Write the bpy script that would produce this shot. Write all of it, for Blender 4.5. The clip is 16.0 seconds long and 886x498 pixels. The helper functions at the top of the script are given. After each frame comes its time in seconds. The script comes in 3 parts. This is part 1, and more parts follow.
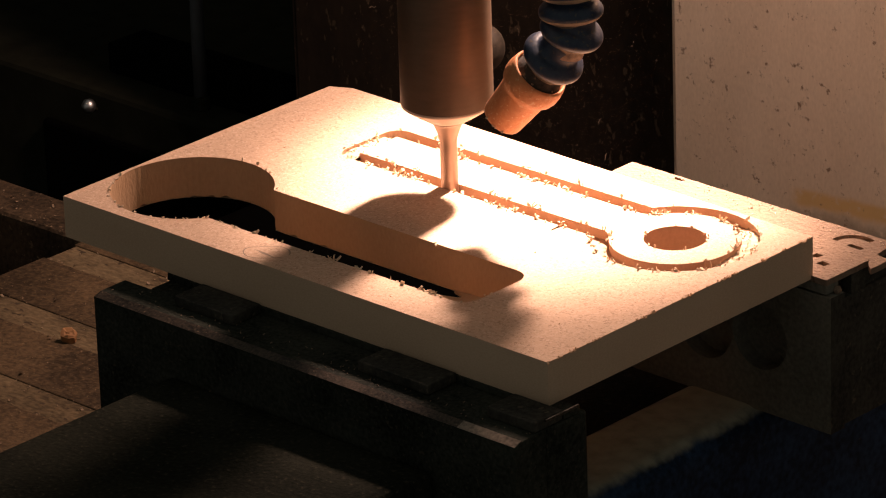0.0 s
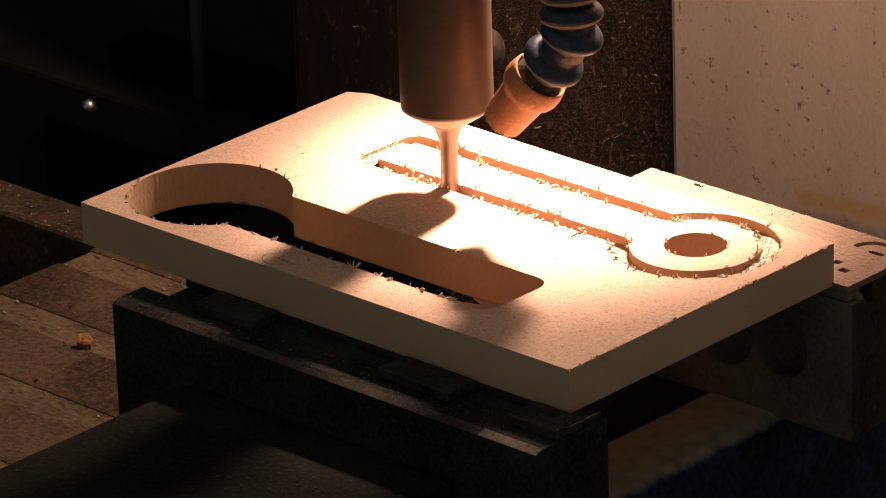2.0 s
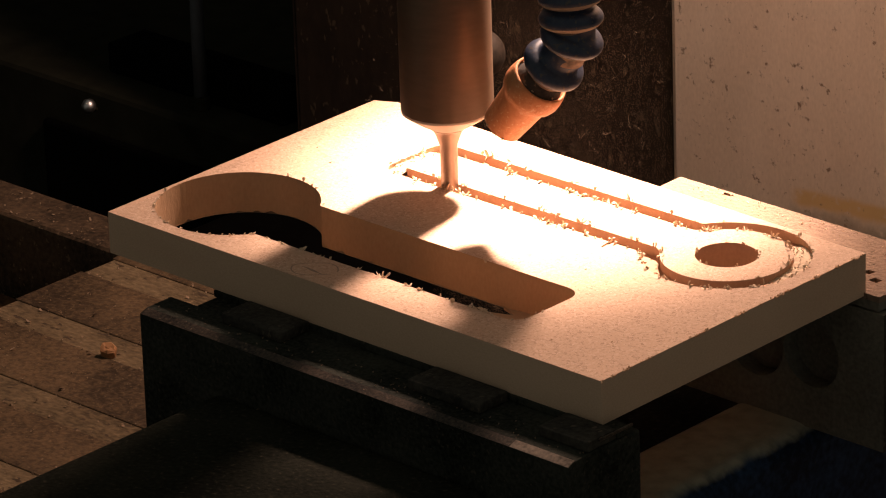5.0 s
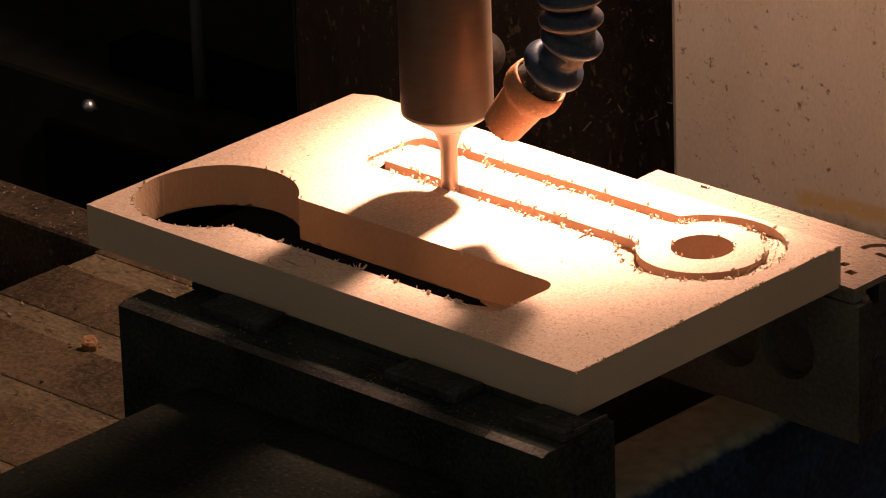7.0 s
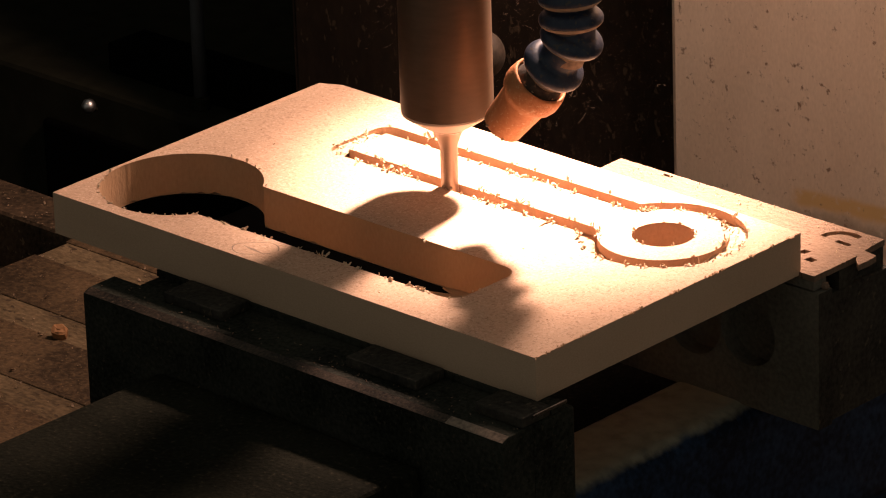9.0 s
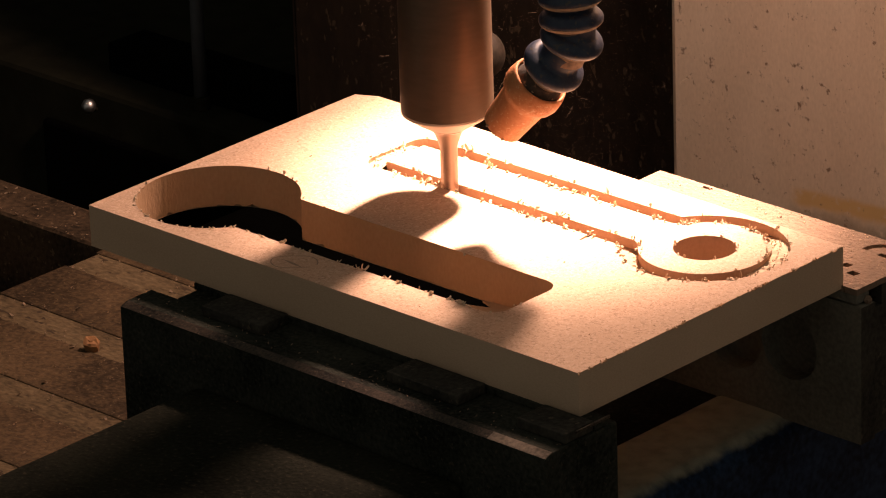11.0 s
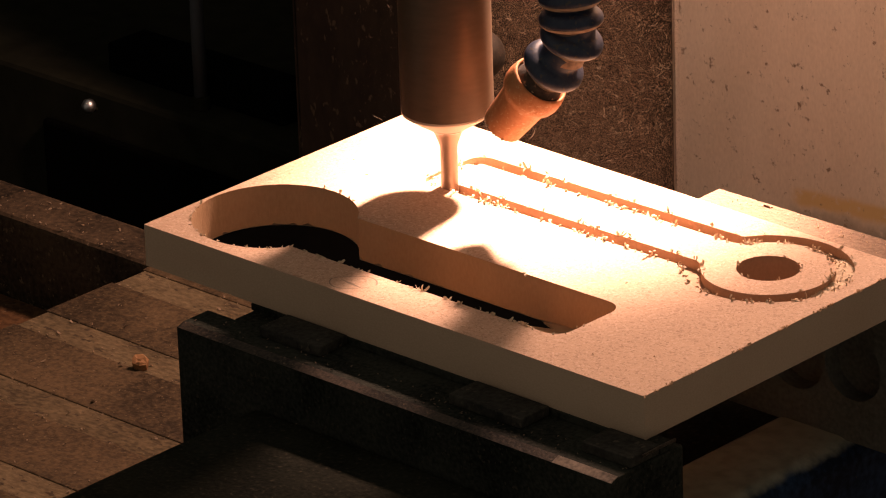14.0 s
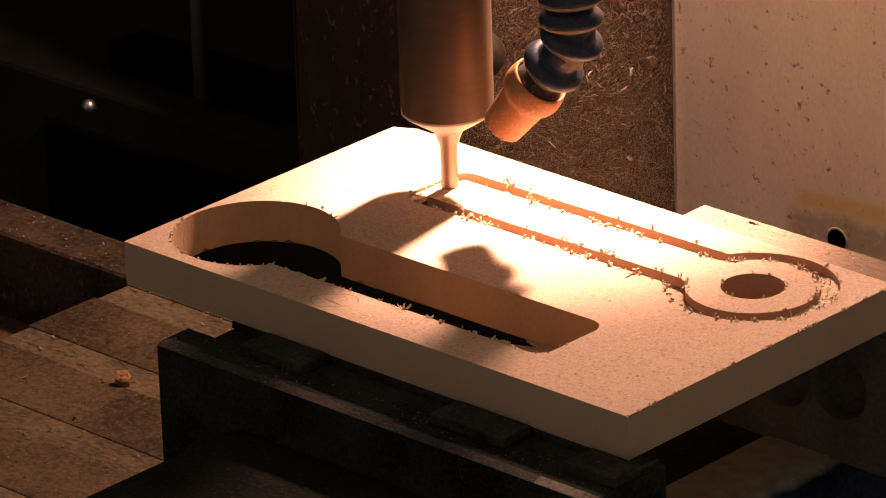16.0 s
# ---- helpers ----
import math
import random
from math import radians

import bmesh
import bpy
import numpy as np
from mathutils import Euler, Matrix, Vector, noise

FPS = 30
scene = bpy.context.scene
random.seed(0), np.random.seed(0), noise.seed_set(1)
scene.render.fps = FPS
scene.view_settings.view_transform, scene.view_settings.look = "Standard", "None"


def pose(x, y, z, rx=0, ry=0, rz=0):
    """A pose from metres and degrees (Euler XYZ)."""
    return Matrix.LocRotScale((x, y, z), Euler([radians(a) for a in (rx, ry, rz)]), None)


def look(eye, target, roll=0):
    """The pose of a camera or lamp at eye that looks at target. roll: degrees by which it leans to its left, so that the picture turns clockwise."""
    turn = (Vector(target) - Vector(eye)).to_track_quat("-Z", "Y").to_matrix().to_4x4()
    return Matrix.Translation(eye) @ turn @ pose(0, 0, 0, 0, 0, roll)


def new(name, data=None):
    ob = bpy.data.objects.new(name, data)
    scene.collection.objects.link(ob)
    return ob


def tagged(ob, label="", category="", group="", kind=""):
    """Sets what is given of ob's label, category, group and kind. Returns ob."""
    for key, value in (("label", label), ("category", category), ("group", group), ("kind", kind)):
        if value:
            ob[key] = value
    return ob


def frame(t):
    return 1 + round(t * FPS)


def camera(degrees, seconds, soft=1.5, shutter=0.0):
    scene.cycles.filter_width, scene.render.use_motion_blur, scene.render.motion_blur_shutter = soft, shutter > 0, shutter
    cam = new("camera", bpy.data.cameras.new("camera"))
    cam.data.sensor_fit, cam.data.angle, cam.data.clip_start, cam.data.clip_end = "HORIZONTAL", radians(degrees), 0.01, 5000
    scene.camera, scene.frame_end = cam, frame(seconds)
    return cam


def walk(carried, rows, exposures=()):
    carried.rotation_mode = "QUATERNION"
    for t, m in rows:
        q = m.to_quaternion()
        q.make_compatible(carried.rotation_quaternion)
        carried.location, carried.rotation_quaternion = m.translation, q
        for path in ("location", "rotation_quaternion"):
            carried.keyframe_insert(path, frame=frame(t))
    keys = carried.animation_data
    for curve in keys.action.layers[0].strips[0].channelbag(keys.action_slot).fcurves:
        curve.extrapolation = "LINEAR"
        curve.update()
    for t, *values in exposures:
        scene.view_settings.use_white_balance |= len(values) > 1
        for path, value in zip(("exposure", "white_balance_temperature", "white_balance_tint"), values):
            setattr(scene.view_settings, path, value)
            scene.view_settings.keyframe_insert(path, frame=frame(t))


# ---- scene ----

# ------------------------------------------------------------------ camera
# Lengths below are in millimetres; mm() turns them into metres. z = 0 is the board's top, TABLE the table's top.
TABLE = -185.0
LIFT = 0.185


def mm(x, y, z):
    return Vector((x / 1000, y / 1000, z / 1000 + LIFT))


cam = camera(10.17, 16.0, soft=1.15, shutter=0.2)
EYE = Vector((1.64038, -1.45955, 0.87958 + LIFT))
AIM = EYE + Vector((-0.63715, 0.66762, -0.38513)) * 2.3
walk(cam, [(0.0, look(EYE, AIM, -1.9)), (16.0, look(EYE, AIM, -1.9))],
     exposures=[(0.0, 0.09, 6350, 9), (4.0, 0.12, 6500, 9.5), (9.0, 0.11, 6650, 11), (12.5, 0.28, 7000, 16), (14.5, 0.34, 7250, 21), (16.0, 0.37, 7350, 22)])

# ------------------------------------------------------------------ light
world = bpy.data.worlds.new("workshop_dusk")
world.use_nodes = True
world.node_tree.nodes["Background"].inputs[0].default_value = (1.0, 0.96, 0.82, 1)
world.node_tree.nodes["Background"].inputs[1].default_value = 0.113
scene.world = world

WARM = (1.0, 0.66, 0.52)
lamp_data = bpy.data.lights.new("work_lamp", "SPOT")
lamp_data.energy = 170.0
lamp_data.color = WARM
lamp_data.shadow_soft_size = 0.025
lamp_data.spot_size = radians(30)
lamp_data.spot_blend = 1.0
lamp = new("work_lamp", lamp_data)
lamp.matrix_world = look(mm(77, 483, 460), mm(160, 187, 0))
tagged(lamp, "warm halogen machine work lamp above the table", "lamp")

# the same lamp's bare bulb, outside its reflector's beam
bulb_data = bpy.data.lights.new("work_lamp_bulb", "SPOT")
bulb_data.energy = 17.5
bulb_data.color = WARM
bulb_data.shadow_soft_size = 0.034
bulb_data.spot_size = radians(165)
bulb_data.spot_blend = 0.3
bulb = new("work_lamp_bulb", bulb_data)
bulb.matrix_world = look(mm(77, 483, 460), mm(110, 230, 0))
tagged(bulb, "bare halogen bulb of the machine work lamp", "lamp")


# ------------------------------------------------------------------ materials
def material(name, tones, rough=0.6, metal=0.0, big=20.0, fine=300.0, bump=0.2, fleck=None, fleck_at=0.66, fleck_scale=120.0,
             stretch=(1, 1, 1), spread=0.5, depth=0.0006, shine=0.5):
    """tones: two base colours mixed by a coarse and a fine noise; fleck: a third colour in scattered specks."""
    m = bpy.data.materials.new(name)
    m.use_nodes = True
    nt = m.node_tree
    n, l = nt.nodes, nt.links
    bsdf = n["Principled BSDF"]
    co = n.new("ShaderNodeTexCoord")
    mp = n.new("ShaderNodeMapping")
    mp.inputs["Scale"].default_value = stretch
    l.new(co.outputs["Object"], mp.inputs["Vector"])

    def noise_at(scale, detail):
        t = n.new("ShaderNodeTexNoise")
        t.inputs["Scale"].default_value = scale
        t.inputs["Detail"].default_value = detail
        l.new(mp.outputs["Vector"], t.inputs["Vector"])
        return t.outputs["Fac"]

    coarse, grain = noise_at(big, 3), noise_at(fine, 4)
    mean = n.new("ShaderNodeMath")
    mean.operation = "MULTIPLY_ADD"
    l.new(grain, mean.inputs[0])
    mean.inputs[1].default_value = 0.6
    half = n.new("ShaderNodeMath")
    half.operation = "MULTIPLY"
    l.new(coarse, half.inputs[0])
    half.inputs[1].default_value = 0.6
    l.new(half.outputs[0], mean.inputs[2])
    ramp = n.new("ShaderNodeValToRGB")
    ramp.color_ramp.elements[0].position = 0.6 - spread / 2
    ramp.color_ramp.elements[1].position = 0.6 + spread / 2
    ramp.color_ramp.elements[0].color = (*tones[0], 1)
    ramp.color_ramp.elements[1].color = (*tones[1], 1)
    l.new(mean.outputs[0], ramp.inputs["Fac"])
    colour = ramp.outputs["Color"]
    if fleck:
        spots = n.new("ShaderNodeValToRGB")
        spots.color_ramp.elements[0].position = fleck_at
        spots.color_ramp.elements[1].position = fleck_at + 0.05
        l.new(noise_at(fleck_scale, 2), spots.inputs["Fac"])
        mix = n.new("ShaderNodeMix")
        mix.data_type = "RGBA"
        l.new(spots.outputs["Color"], mix.inputs["Factor"])
        l.new(colour, mix.inputs["A"])
        mix.inputs["B"].default_value = (*fleck, 1)
        colour = mix.outputs["Result"]
    l.new(colour, bsdf.inputs["Base Color"])
    rr = n.new("ShaderNodeMapRange")
    l.new(coarse, rr.inputs["Value"])
    rr.inputs["To Min"].default_value = max(0.03, rough - 0.12)
    rr.inputs["To Max"].default_value = min(1.0, rough + 0.12)
    l.new(rr.outputs["Result"], bsdf.inputs["Roughness"])
    bsdf.inputs["Metallic"].default_value = metal
    bsdf.inputs["Specular IOR Level"].default_value = shine
    if bump:
        b = n.new("ShaderNodeBump")
        b.inputs["Strength"].default_value = bump
        b.inputs["Distance"].default_value = depth
        l.new(grain, b.inputs["Height"])
        l.new(b.outputs["Normal"], bsdf.inputs["Normal"])
    return m


M = {}
M["mdf"] = material("mdf", ((0.53, 0.352, 0.240), (0.63, 0.435, 0.306)), 0.85, big=9, fine=1100, bump=0.22, spread=0.30, fleck=(0.42, 0.275, 0.18), fleck_at=0.69, fleck_scale=620)


def flakes(m, scale, dark, light, share):
    """Pressed wood flakes that can be told apart in the face: a share of darker and of paler ones."""
    nt = m.node_tree
    n, l = nt.nodes, nt.links
    socket = n["Principled BSDF"].inputs["Base Color"]
    co = n.new("ShaderNodeTexCoord")
    warp = n.new("ShaderNodeTexNoise")
    warp.inputs["Scale"].default_value = scale * 0.8
    l.new(co.outputs["Object"], warp.inputs["Vector"])
    bent = n.new("ShaderNodeMix")
    bent.data_type = "RGBA"
    bent.blend_type = "LINEAR_LIGHT"
    bent.inputs["Factor"].default_value = 1.2 / scale
    l.new(co.outputs["Object"], bent.inputs["A"])
    l.new(warp.outputs["Color"], bent.inputs["B"])
    cell = n.new("ShaderNodeTexVoronoi")
    cell.inputs["Scale"].default_value = scale
    l.new(bent.outputs["Result"], cell.inputs["Vector"])
    sep = n.new("ShaderNodeSeparateColor")
    l.new(cell.outputs["Color"], sep.inputs[0])
    for channel, colour in (("Red", dark), ("Green", light)):
        pick = n.new("ShaderNodeMapRange")
        l.new(sep.outputs[channel], pick.inputs["Value"])
        pick.inputs["From Min"].default_value = 1 - share
        pick.inputs["From Max"].default_value = 1.0
        mix = n.new("ShaderNodeMix")
        mix.data_type = "RGBA"
        l.new(pick.outputs["Result"], mix.inputs["Factor"])
        l.new(socket.links[0].from_socket, mix.inputs["A"])
        mix.inputs["B"].default_value = (*colour, 1)
        l.new(mix.outputs["Result"], socket)


flakes(M["mdf"], 1000, (0.44, 0.285, 0.19), (0.68, 0.495, 0.365), 0.32)
M["mdf_cut"] = material("mdf_cut", ((0.46, 0.283, 0.158), (0.57, 0.368, 0.222)), 0.95, big=30, fine=700, bump=0.4, stretch=(1, 1, 0.5))
M["mdf_edge"] = material("mdf_edge", ((0.52, 0.358, 0.238), (0.61, 0.43, 0.295)), 0.9, big=12, fine=900, bump=0.12, spread=0.3, stretch=(1, 1, 2))
M["mdf_groove"] = material("mdf_groove", ((0.38, 0.235, 0.148), (0.48, 0.31, 0.205)), 0.95, big=30, fine=700, bump=0.4)
M["shaving"] = material("shaving", ((0.62, 0.46, 0.31), (0.72, 0.56, 0.40)), 0.9, big=60, fine=600, bump=0.0)
M["black_steel"] = material("black_steel", ((0.0080, 0.0092, 0.0072), (0.044, 0.046, 0.036)), 0.8, 0.0, big=26, fine=480, bump=0.8, fleck=(0.052, 0.045, 0.032), fleck_at=0.64, fleck_scale=460, spread=0.32, depth=0.0005, shine=0.06)
M["worn_black"] = material("worn_black", ((0.015, 0.0145, 0.012), (0.058, 0.052, 0.041)), 0.75, 0.0, big=40, fine=380, bump=1.0, spread=0.30, depth=0.0006, shine=0.2, fleck=(0.085, 0.068, 0.05), fleck_at=0.66, fleck_scale=240)
M["oily_black"] = material("oily_black", ((0.007, 0.0078, 0.0055), (0.025, 0.0248, 0.0175)), 0.8, 0.0, big=22, fine=420, bump=1.0, spread=0.34, depth=0.0006, fleck=(0.042, 0.036, 0.025), fleck_at=0.64, fleck_scale=420, shine=0.03)
M["worn_edge"] = material("worn_edge", ((0.006, 0.0055, 0.004), (0.085, 0.060, 0.043)), 0.5, 0.1, big=30, fine=720, bump=0.8, spread=0.30, shine=0.3, depth=0.0003, fleck=(0.20, 0.14, 0.09), fleck_at=0.68, fleck_scale=700)
M["bare_steel"] = material("bare_steel", ((0.05, 0.038, 0.028), (0.42, 0.32, 0.24)), 0.42, 0.3, big=45, fine=520, bump=0.3, depth=0.0003, spread=0.42)
M["dusty_iron"] = material("dusty_iron", ((0.165, 0.112, 0.078), (0.260, 0.178, 0.124)), 0.9, 0.0, big=22, fine=380, bump=1.0, fleck=(0.10, 0.066, 0.042), fleck_at=0.68, fleck_scale=400, depth=0.0014, shine=0.2)
M["table_iron"] = material("table_iron", ((0.028, 0.0172, 0.0088), (0.118, 0.075, 0.039)), 0.8, 0.0, big=15, fine=360, bump=1.0, fleck=(0.15, 0.105, 0.06), fleck_at=0.66, fleck_scale=520, depth=0.0008, spread=0.33, shine=0.2)
M["trough_iron"] = material("trough_iron", ((0.016, 0.0105, 0.006), (0.082, 0.052, 0.030)), 0.8, 0.0, big=20, fine=300, bump=0.9, fleck=(0.14, 0.095, 0.058), fleck_at=0.66, fleck_scale=320, depth=0.001, spread=0.3, shine=0.2)
M["rusty_iron"] = material("rusty_iron", ((0.022, 0.010, 0.0045), (0.125, 0.058, 0.024)), 0.85, 0.0, big=24, fine=260, bump=0.9, depth=0.001, spread=0.3, shine=0.2, fleck=(0.16, 0.10, 0.06), fleck_at=0.68, fleck_scale=240)
M["slot_dust"] = material("slot_dust", ((0.062, 0.043, 0.023), (0.168, 0.120, 0.067)), 0.95, 0.0, big=24, fine=400, bump=1.0, stretch=(0.6, 1, 1), depth=0.0008, spread=0.30, shine=0.2, fleck=(0.052, 0.035, 0.021), fleck_at=0.63, fleck_scale=230)
M["worn_cream"] = material("worn_cream", ((0.24, 0.165, 0.105), (0.48, 0.36, 0.26)), 0.8, 0.0, big=90, fine=400, bump=0.6, spread=0.35)
M["cream_paint"] = material("cream_paint", ((0.66, 0.515, 0.385), (0.82, 0.655, 0.505)), 0.5, 0.0, big=18, fine=420, bump=0.25, spread=0.46, fleck=(0.52, 0.37, 0.25), fleck_at=0.70, fleck_scale=300, stretch=(1.5, 1, 0.7), depth=0.0004)


def stain(m, colour, across, half, slope, amount, wobble, start=None):
    """A soft worn band across a painted face: at height across (plus slope times x), half its width each way."""
    nt = m.node_tree
    n, l = nt.nodes, nt.links
    socket = n["Principled BSDF"].inputs["Base Color"]
    below = socket.links[0].from_socket
    co = n.new("ShaderNodeTexCoord")
    sep = n.new("ShaderNodeSeparateXYZ")
    l.new(co.outputs["Object"], sep.inputs[0])

    def calc(kind, a, b):
        k = n.new("ShaderNodeMath")
        k.operation = kind
        for slot, v in enumerate((a, b)):
            if isinstance(v, (int, float)):
                k.inputs[slot].default_value = v
            else:
                l.new(v, k.inputs[slot])
        return k.outputs[0]

    def rough_noise(scale):
        t = n.new("ShaderNodeTexNoise")
        t.inputs["Scale"].default_value = scale
        t.inputs["Detail"].default_value = 5
        l.new(co.outputs["Object"], t.inputs["Vector"])
        return t.outputs["Fac"]

    def fade(v, a, b):
        r = n.new("ShaderNodeMapRange")
        r.interpolation_type = "SMOOTHSTEP"
        l.new(v, r.inputs["Value"])
        r.inputs["From Min"].default_value = a
        r.inputs["From Max"].default_value = b
        return r.outputs["Result"]

    height = calc("SUBTRACT", sep.outputs["Z"], calc("MULTIPLY", sep.outputs["X"], slope))
    height = calc("ADD", height, calc("MULTIPLY", calc("SUBTRACT", rough_noise(90), 0.5), wobble))
    band = calc("SUBTRACT", 1.0, fade(calc("ABSOLUTE", calc("SUBTRACT", height, across), 0.0), half * 0.5, half * 1.5))
    mask = calc("MULTIPLY", band, calc("MULTIPLY", fade(rough_noise(260), 0.15, 0.5), amount))
    if start is not None:
        mask = calc("MULTIPLY", mask, fade(sep.outputs["X"], start - 0.004, start + 0.006))
    mix = n.new("ShaderNodeMix")
    mix.data_type = "RGBA"
    l.new(mask, mix.inputs["Factor"])
    l.new(below, mix.inputs["A"])
    mix.inputs["B"].default_value = (*colour, 1)
    l.new(mix.outputs["Result"], socket)


def rust_spots(m, colour, scale, at):
    nt = m.node_tree
    n, l = nt.nodes, nt.links
    socket = n["Principled BSDF"].inputs["Base Color"]
    below = socket.links[0].from_socket
    co = n.new("ShaderNodeTexCoord")
    t = n.new("ShaderNodeTexNoise")
    t.inputs["Scale"].default_value = scale
    t.inputs["Detail"].default_value = 6
    t.inputs["Roughness"].default_value = 0.65
    l.new(co.outputs["Object"], t.inputs["Vector"])
    r = n.new("ShaderNodeMapRange")
    l.new(t.outputs["Fac"], r.inputs["Value"])
    r.inputs["From Min"].default_value = at
    r.inputs["From Max"].default_value = at + 0.07
    mix = n.new("ShaderNodeMix")
    mix.data_type = "RGBA"
    l.new(r.outputs["Result"], mix.inputs["Factor"])
    l.new(below, mix.inputs["A"])
    mix.inputs["B"].default_value = (*colour, 1)
    l.new(mix.outputs["Result"], socket)


stain(M["cream_paint"], (0.36, 0.28, 0.205), 0.9165, 0.010, 0.066, 0.8, 0.012, -0.226)     # greasy band under the stripe
stain(M["cream_paint"], (0.70, 0.455, 0.20), 0.934, 0.0048, 0.066, 1.0, 0.004, -0.222)     # worn yellow stripe
rust_spots(M["cream_paint"], (0.25, 0.155, 0.095), 150, 0.615)
rust_spots(M["cream_paint"], (0.30, 0.185, 0.105), 300, 0.635)
M["dark_cast"] = material("dark_cast", ((0.060, 0.056, 0.044), (0.20, 0.178, 0.136)), 0.8, 0.0, big=16, fine=420, bump=1.0, fleck=(0.15, 0.12, 0.08), fleck_at=0.68, fleck_scale=380, depth=0.0006)
M["dusty_blue"] = material("dusty_blue", ((0.003, 0.008, 0.020), (0.020, 0.045, 0.095)), 0.6, big=22, fine=300, bump=0.3, fleck=(0.06, 0.055, 0.05), fleck_at=0.74, fleck_scale=420, spread=0.28, shine=0.15, depth=0.0003)


def settled_dust(m, tones, low, high):
    """Sawdust lying on the faces that look up, thinning out with a ragged border towards the steep ones."""
    nt = m.node_tree
    n, l = nt.nodes, nt.links
    socket = n["Principled BSDF"].inputs["Base Color"]
    below = socket.links[0].from_socket
    geo = n.new("ShaderNodeNewGeometry")
    sep = n.new("ShaderNodeSeparateXYZ")
    l.new(geo.outputs["Normal"], sep.inputs[0])
    co = n.new("ShaderNodeTexCoord")
    t = n.new("ShaderNodeTexNoise")
    t.inputs["Scale"].default_value = 120
    t.inputs["Detail"].default_value = 6
    l.new(co.outputs["Object"], t.inputs["Vector"])
    add = n.new("ShaderNodeMath")
    add.operation = "MULTIPLY_ADD"
    l.new(t.outputs["Fac"], add.inputs[0])
    add.inputs[1].default_value = 0.4
    l.new(sep.outputs["Z"], add.inputs[2])
    r = n.new("ShaderNodeMapRange")
    r.interpolation_type = "SMOOTHSTEP"
    l.new(add.outputs[0], r.inputs["Value"])
    r.inputs["From Min"].default_value = low
    r.inputs["From Max"].default_value = high
    dust = n.new("ShaderNodeValToRGB")
    dust.color_ramp.elements[0].position, dust.color_ramp.elements[1].position = 0.35, 0.65
    dust.color_ramp.elements[0].color, dust.color_ramp.elements[1].color = (*tones[0], 1), (*tones[1], 1)
    l.new(t.outputs["Fac"], dust.inputs["Fac"])
    mix = n.new("ShaderNodeMix")
    mix.data_type = "RGBA"
    l.new(r.outputs["Result"], mix.inputs["Factor"])
    l.new(below, mix.inputs["A"])
    l.new(dust.outputs["Color"], mix.inputs["B"])
    l.new(mix.outputs["Result"], socket)


settled_dust(M["dusty_blue"], ((0.29, 0.27, 0.20), (0.38, 0.35, 0.26)), 0.80, 1.20)
M["spindle_steel"] = material("spindle_steel", ((0.088, 0.058, 0.038), (0.118, 0.080, 0.054)), 0.36, 0.2, big=8, fine=120, bump=0.02, stretch=(1, 1, 4), shine=0.15)
for node in M["spindle_steel"].node_tree.nodes:
    if node.type == "BSDF_PRINCIPLED":
        node.inputs["Coat Weight"].default_value = 0.05
        node.inputs["Coat Roughness"].default_value = 0.28
M["fitting_iron"] = material("fitting_iron", ((0.028, 0.021, 0.016), (0.085, 0.060, 0.042)), 0.6, 0.0, big=40, fine=300, bump=0.4, spread=0.35)
M["nut_steel"] = material("nut_steel", ((0.46, 0.36, 0.29), (0.53, 0.42, 0.345)), 0.6, 0.0, big=8, fine=120, bump=0.02)
M["carbide"] = material("carbide", ((0.30, 0.205, 0.15), (0.40, 0.285, 0.215)), 0.42, 0.45, big=30, fine=200, bump=0.02, stretch=(1, 1, 0.2))
M["blue_plastic"] = material("blue_plastic", ((0.006, 0.017, 0.046), (0.030, 0.038, 0.062)), 0.42, big=60, fine=420, bump=0.3, fleck=(0.060, 0.050, 0.044), fleck_at=0.62, fleck_scale=380, spread=0.35)
M["caked_black"] = material("caked_black", ((0.012, 0.010, 0.009), (0.085, 0.060, 0.042)), 0.85, big=70, fine=420, bump=0.8, spread=0.4, fleck=(0.20, 0.13, 0.085), fleck_at=0.64, fleck_scale=420)
M["caked_dust"] = material("caked_dust", ((0.085, 0.058, 0.042), (0.27, 0.185, 0.125)), 0.85, big=70, fine=420, bump=0.6, spread=0.4)
M["dusty_plastic"] = material("dusty_plastic", ((0.30, 0.21, 0.14), (0.46, 0.34, 0.24)), 0.8, big=40, fine=300, bump=0.3)
M["orange_plastic"] = material("orange_plastic", ((0.46, 0.15, 0.045), (0.60, 0.255, 0.105)), 0.65, big=60, fine=520, bump=0.8, fleck=(0.60, 0.31, 0.16), fleck_at=0.62, fleck_scale=620, depth=0.0005)
M["offcut_wood"] = material("offcut_wood", ((0.22, 0.10, 0.036), (0.32, 0.16, 0.065)), 0.8, big=60, fine=500, bump=0.3)
M["dust_hair"] = material("dust_hair", ((0.66, 0.47, 0.31), (0.82, 0.64, 0.46)), 0.9, bump=0.0)
M["wood_flour"] = material("wood_flour", ((0.30, 0.185, 0.112), (0.38, 0.245, 0.155)), 0.95, bump=0.0)
M["guard_brown"] = material("guard_brown", ((0.014, 0.008, 0.005), (0.036, 0.022, 0.013)), 0.8, 0.0, big=14, fine=160, bump=0.3, fleck=(0.075, 0.05, 0.03), fleck_at=0.64, fleck_scale=190, stretch=(1, 1, 0.6), shine=0.2)
M["graphite"] = material("graphite", ((0.26, 0.18, 0.125), (0.34, 0.24, 0.17)), 0.7, bump=0.0)
M["table_chip"] = material("table_chip", ((0.17, 0.115, 0.07), (0.30, 0.21, 0.14)), 0.9, bump=0.0)
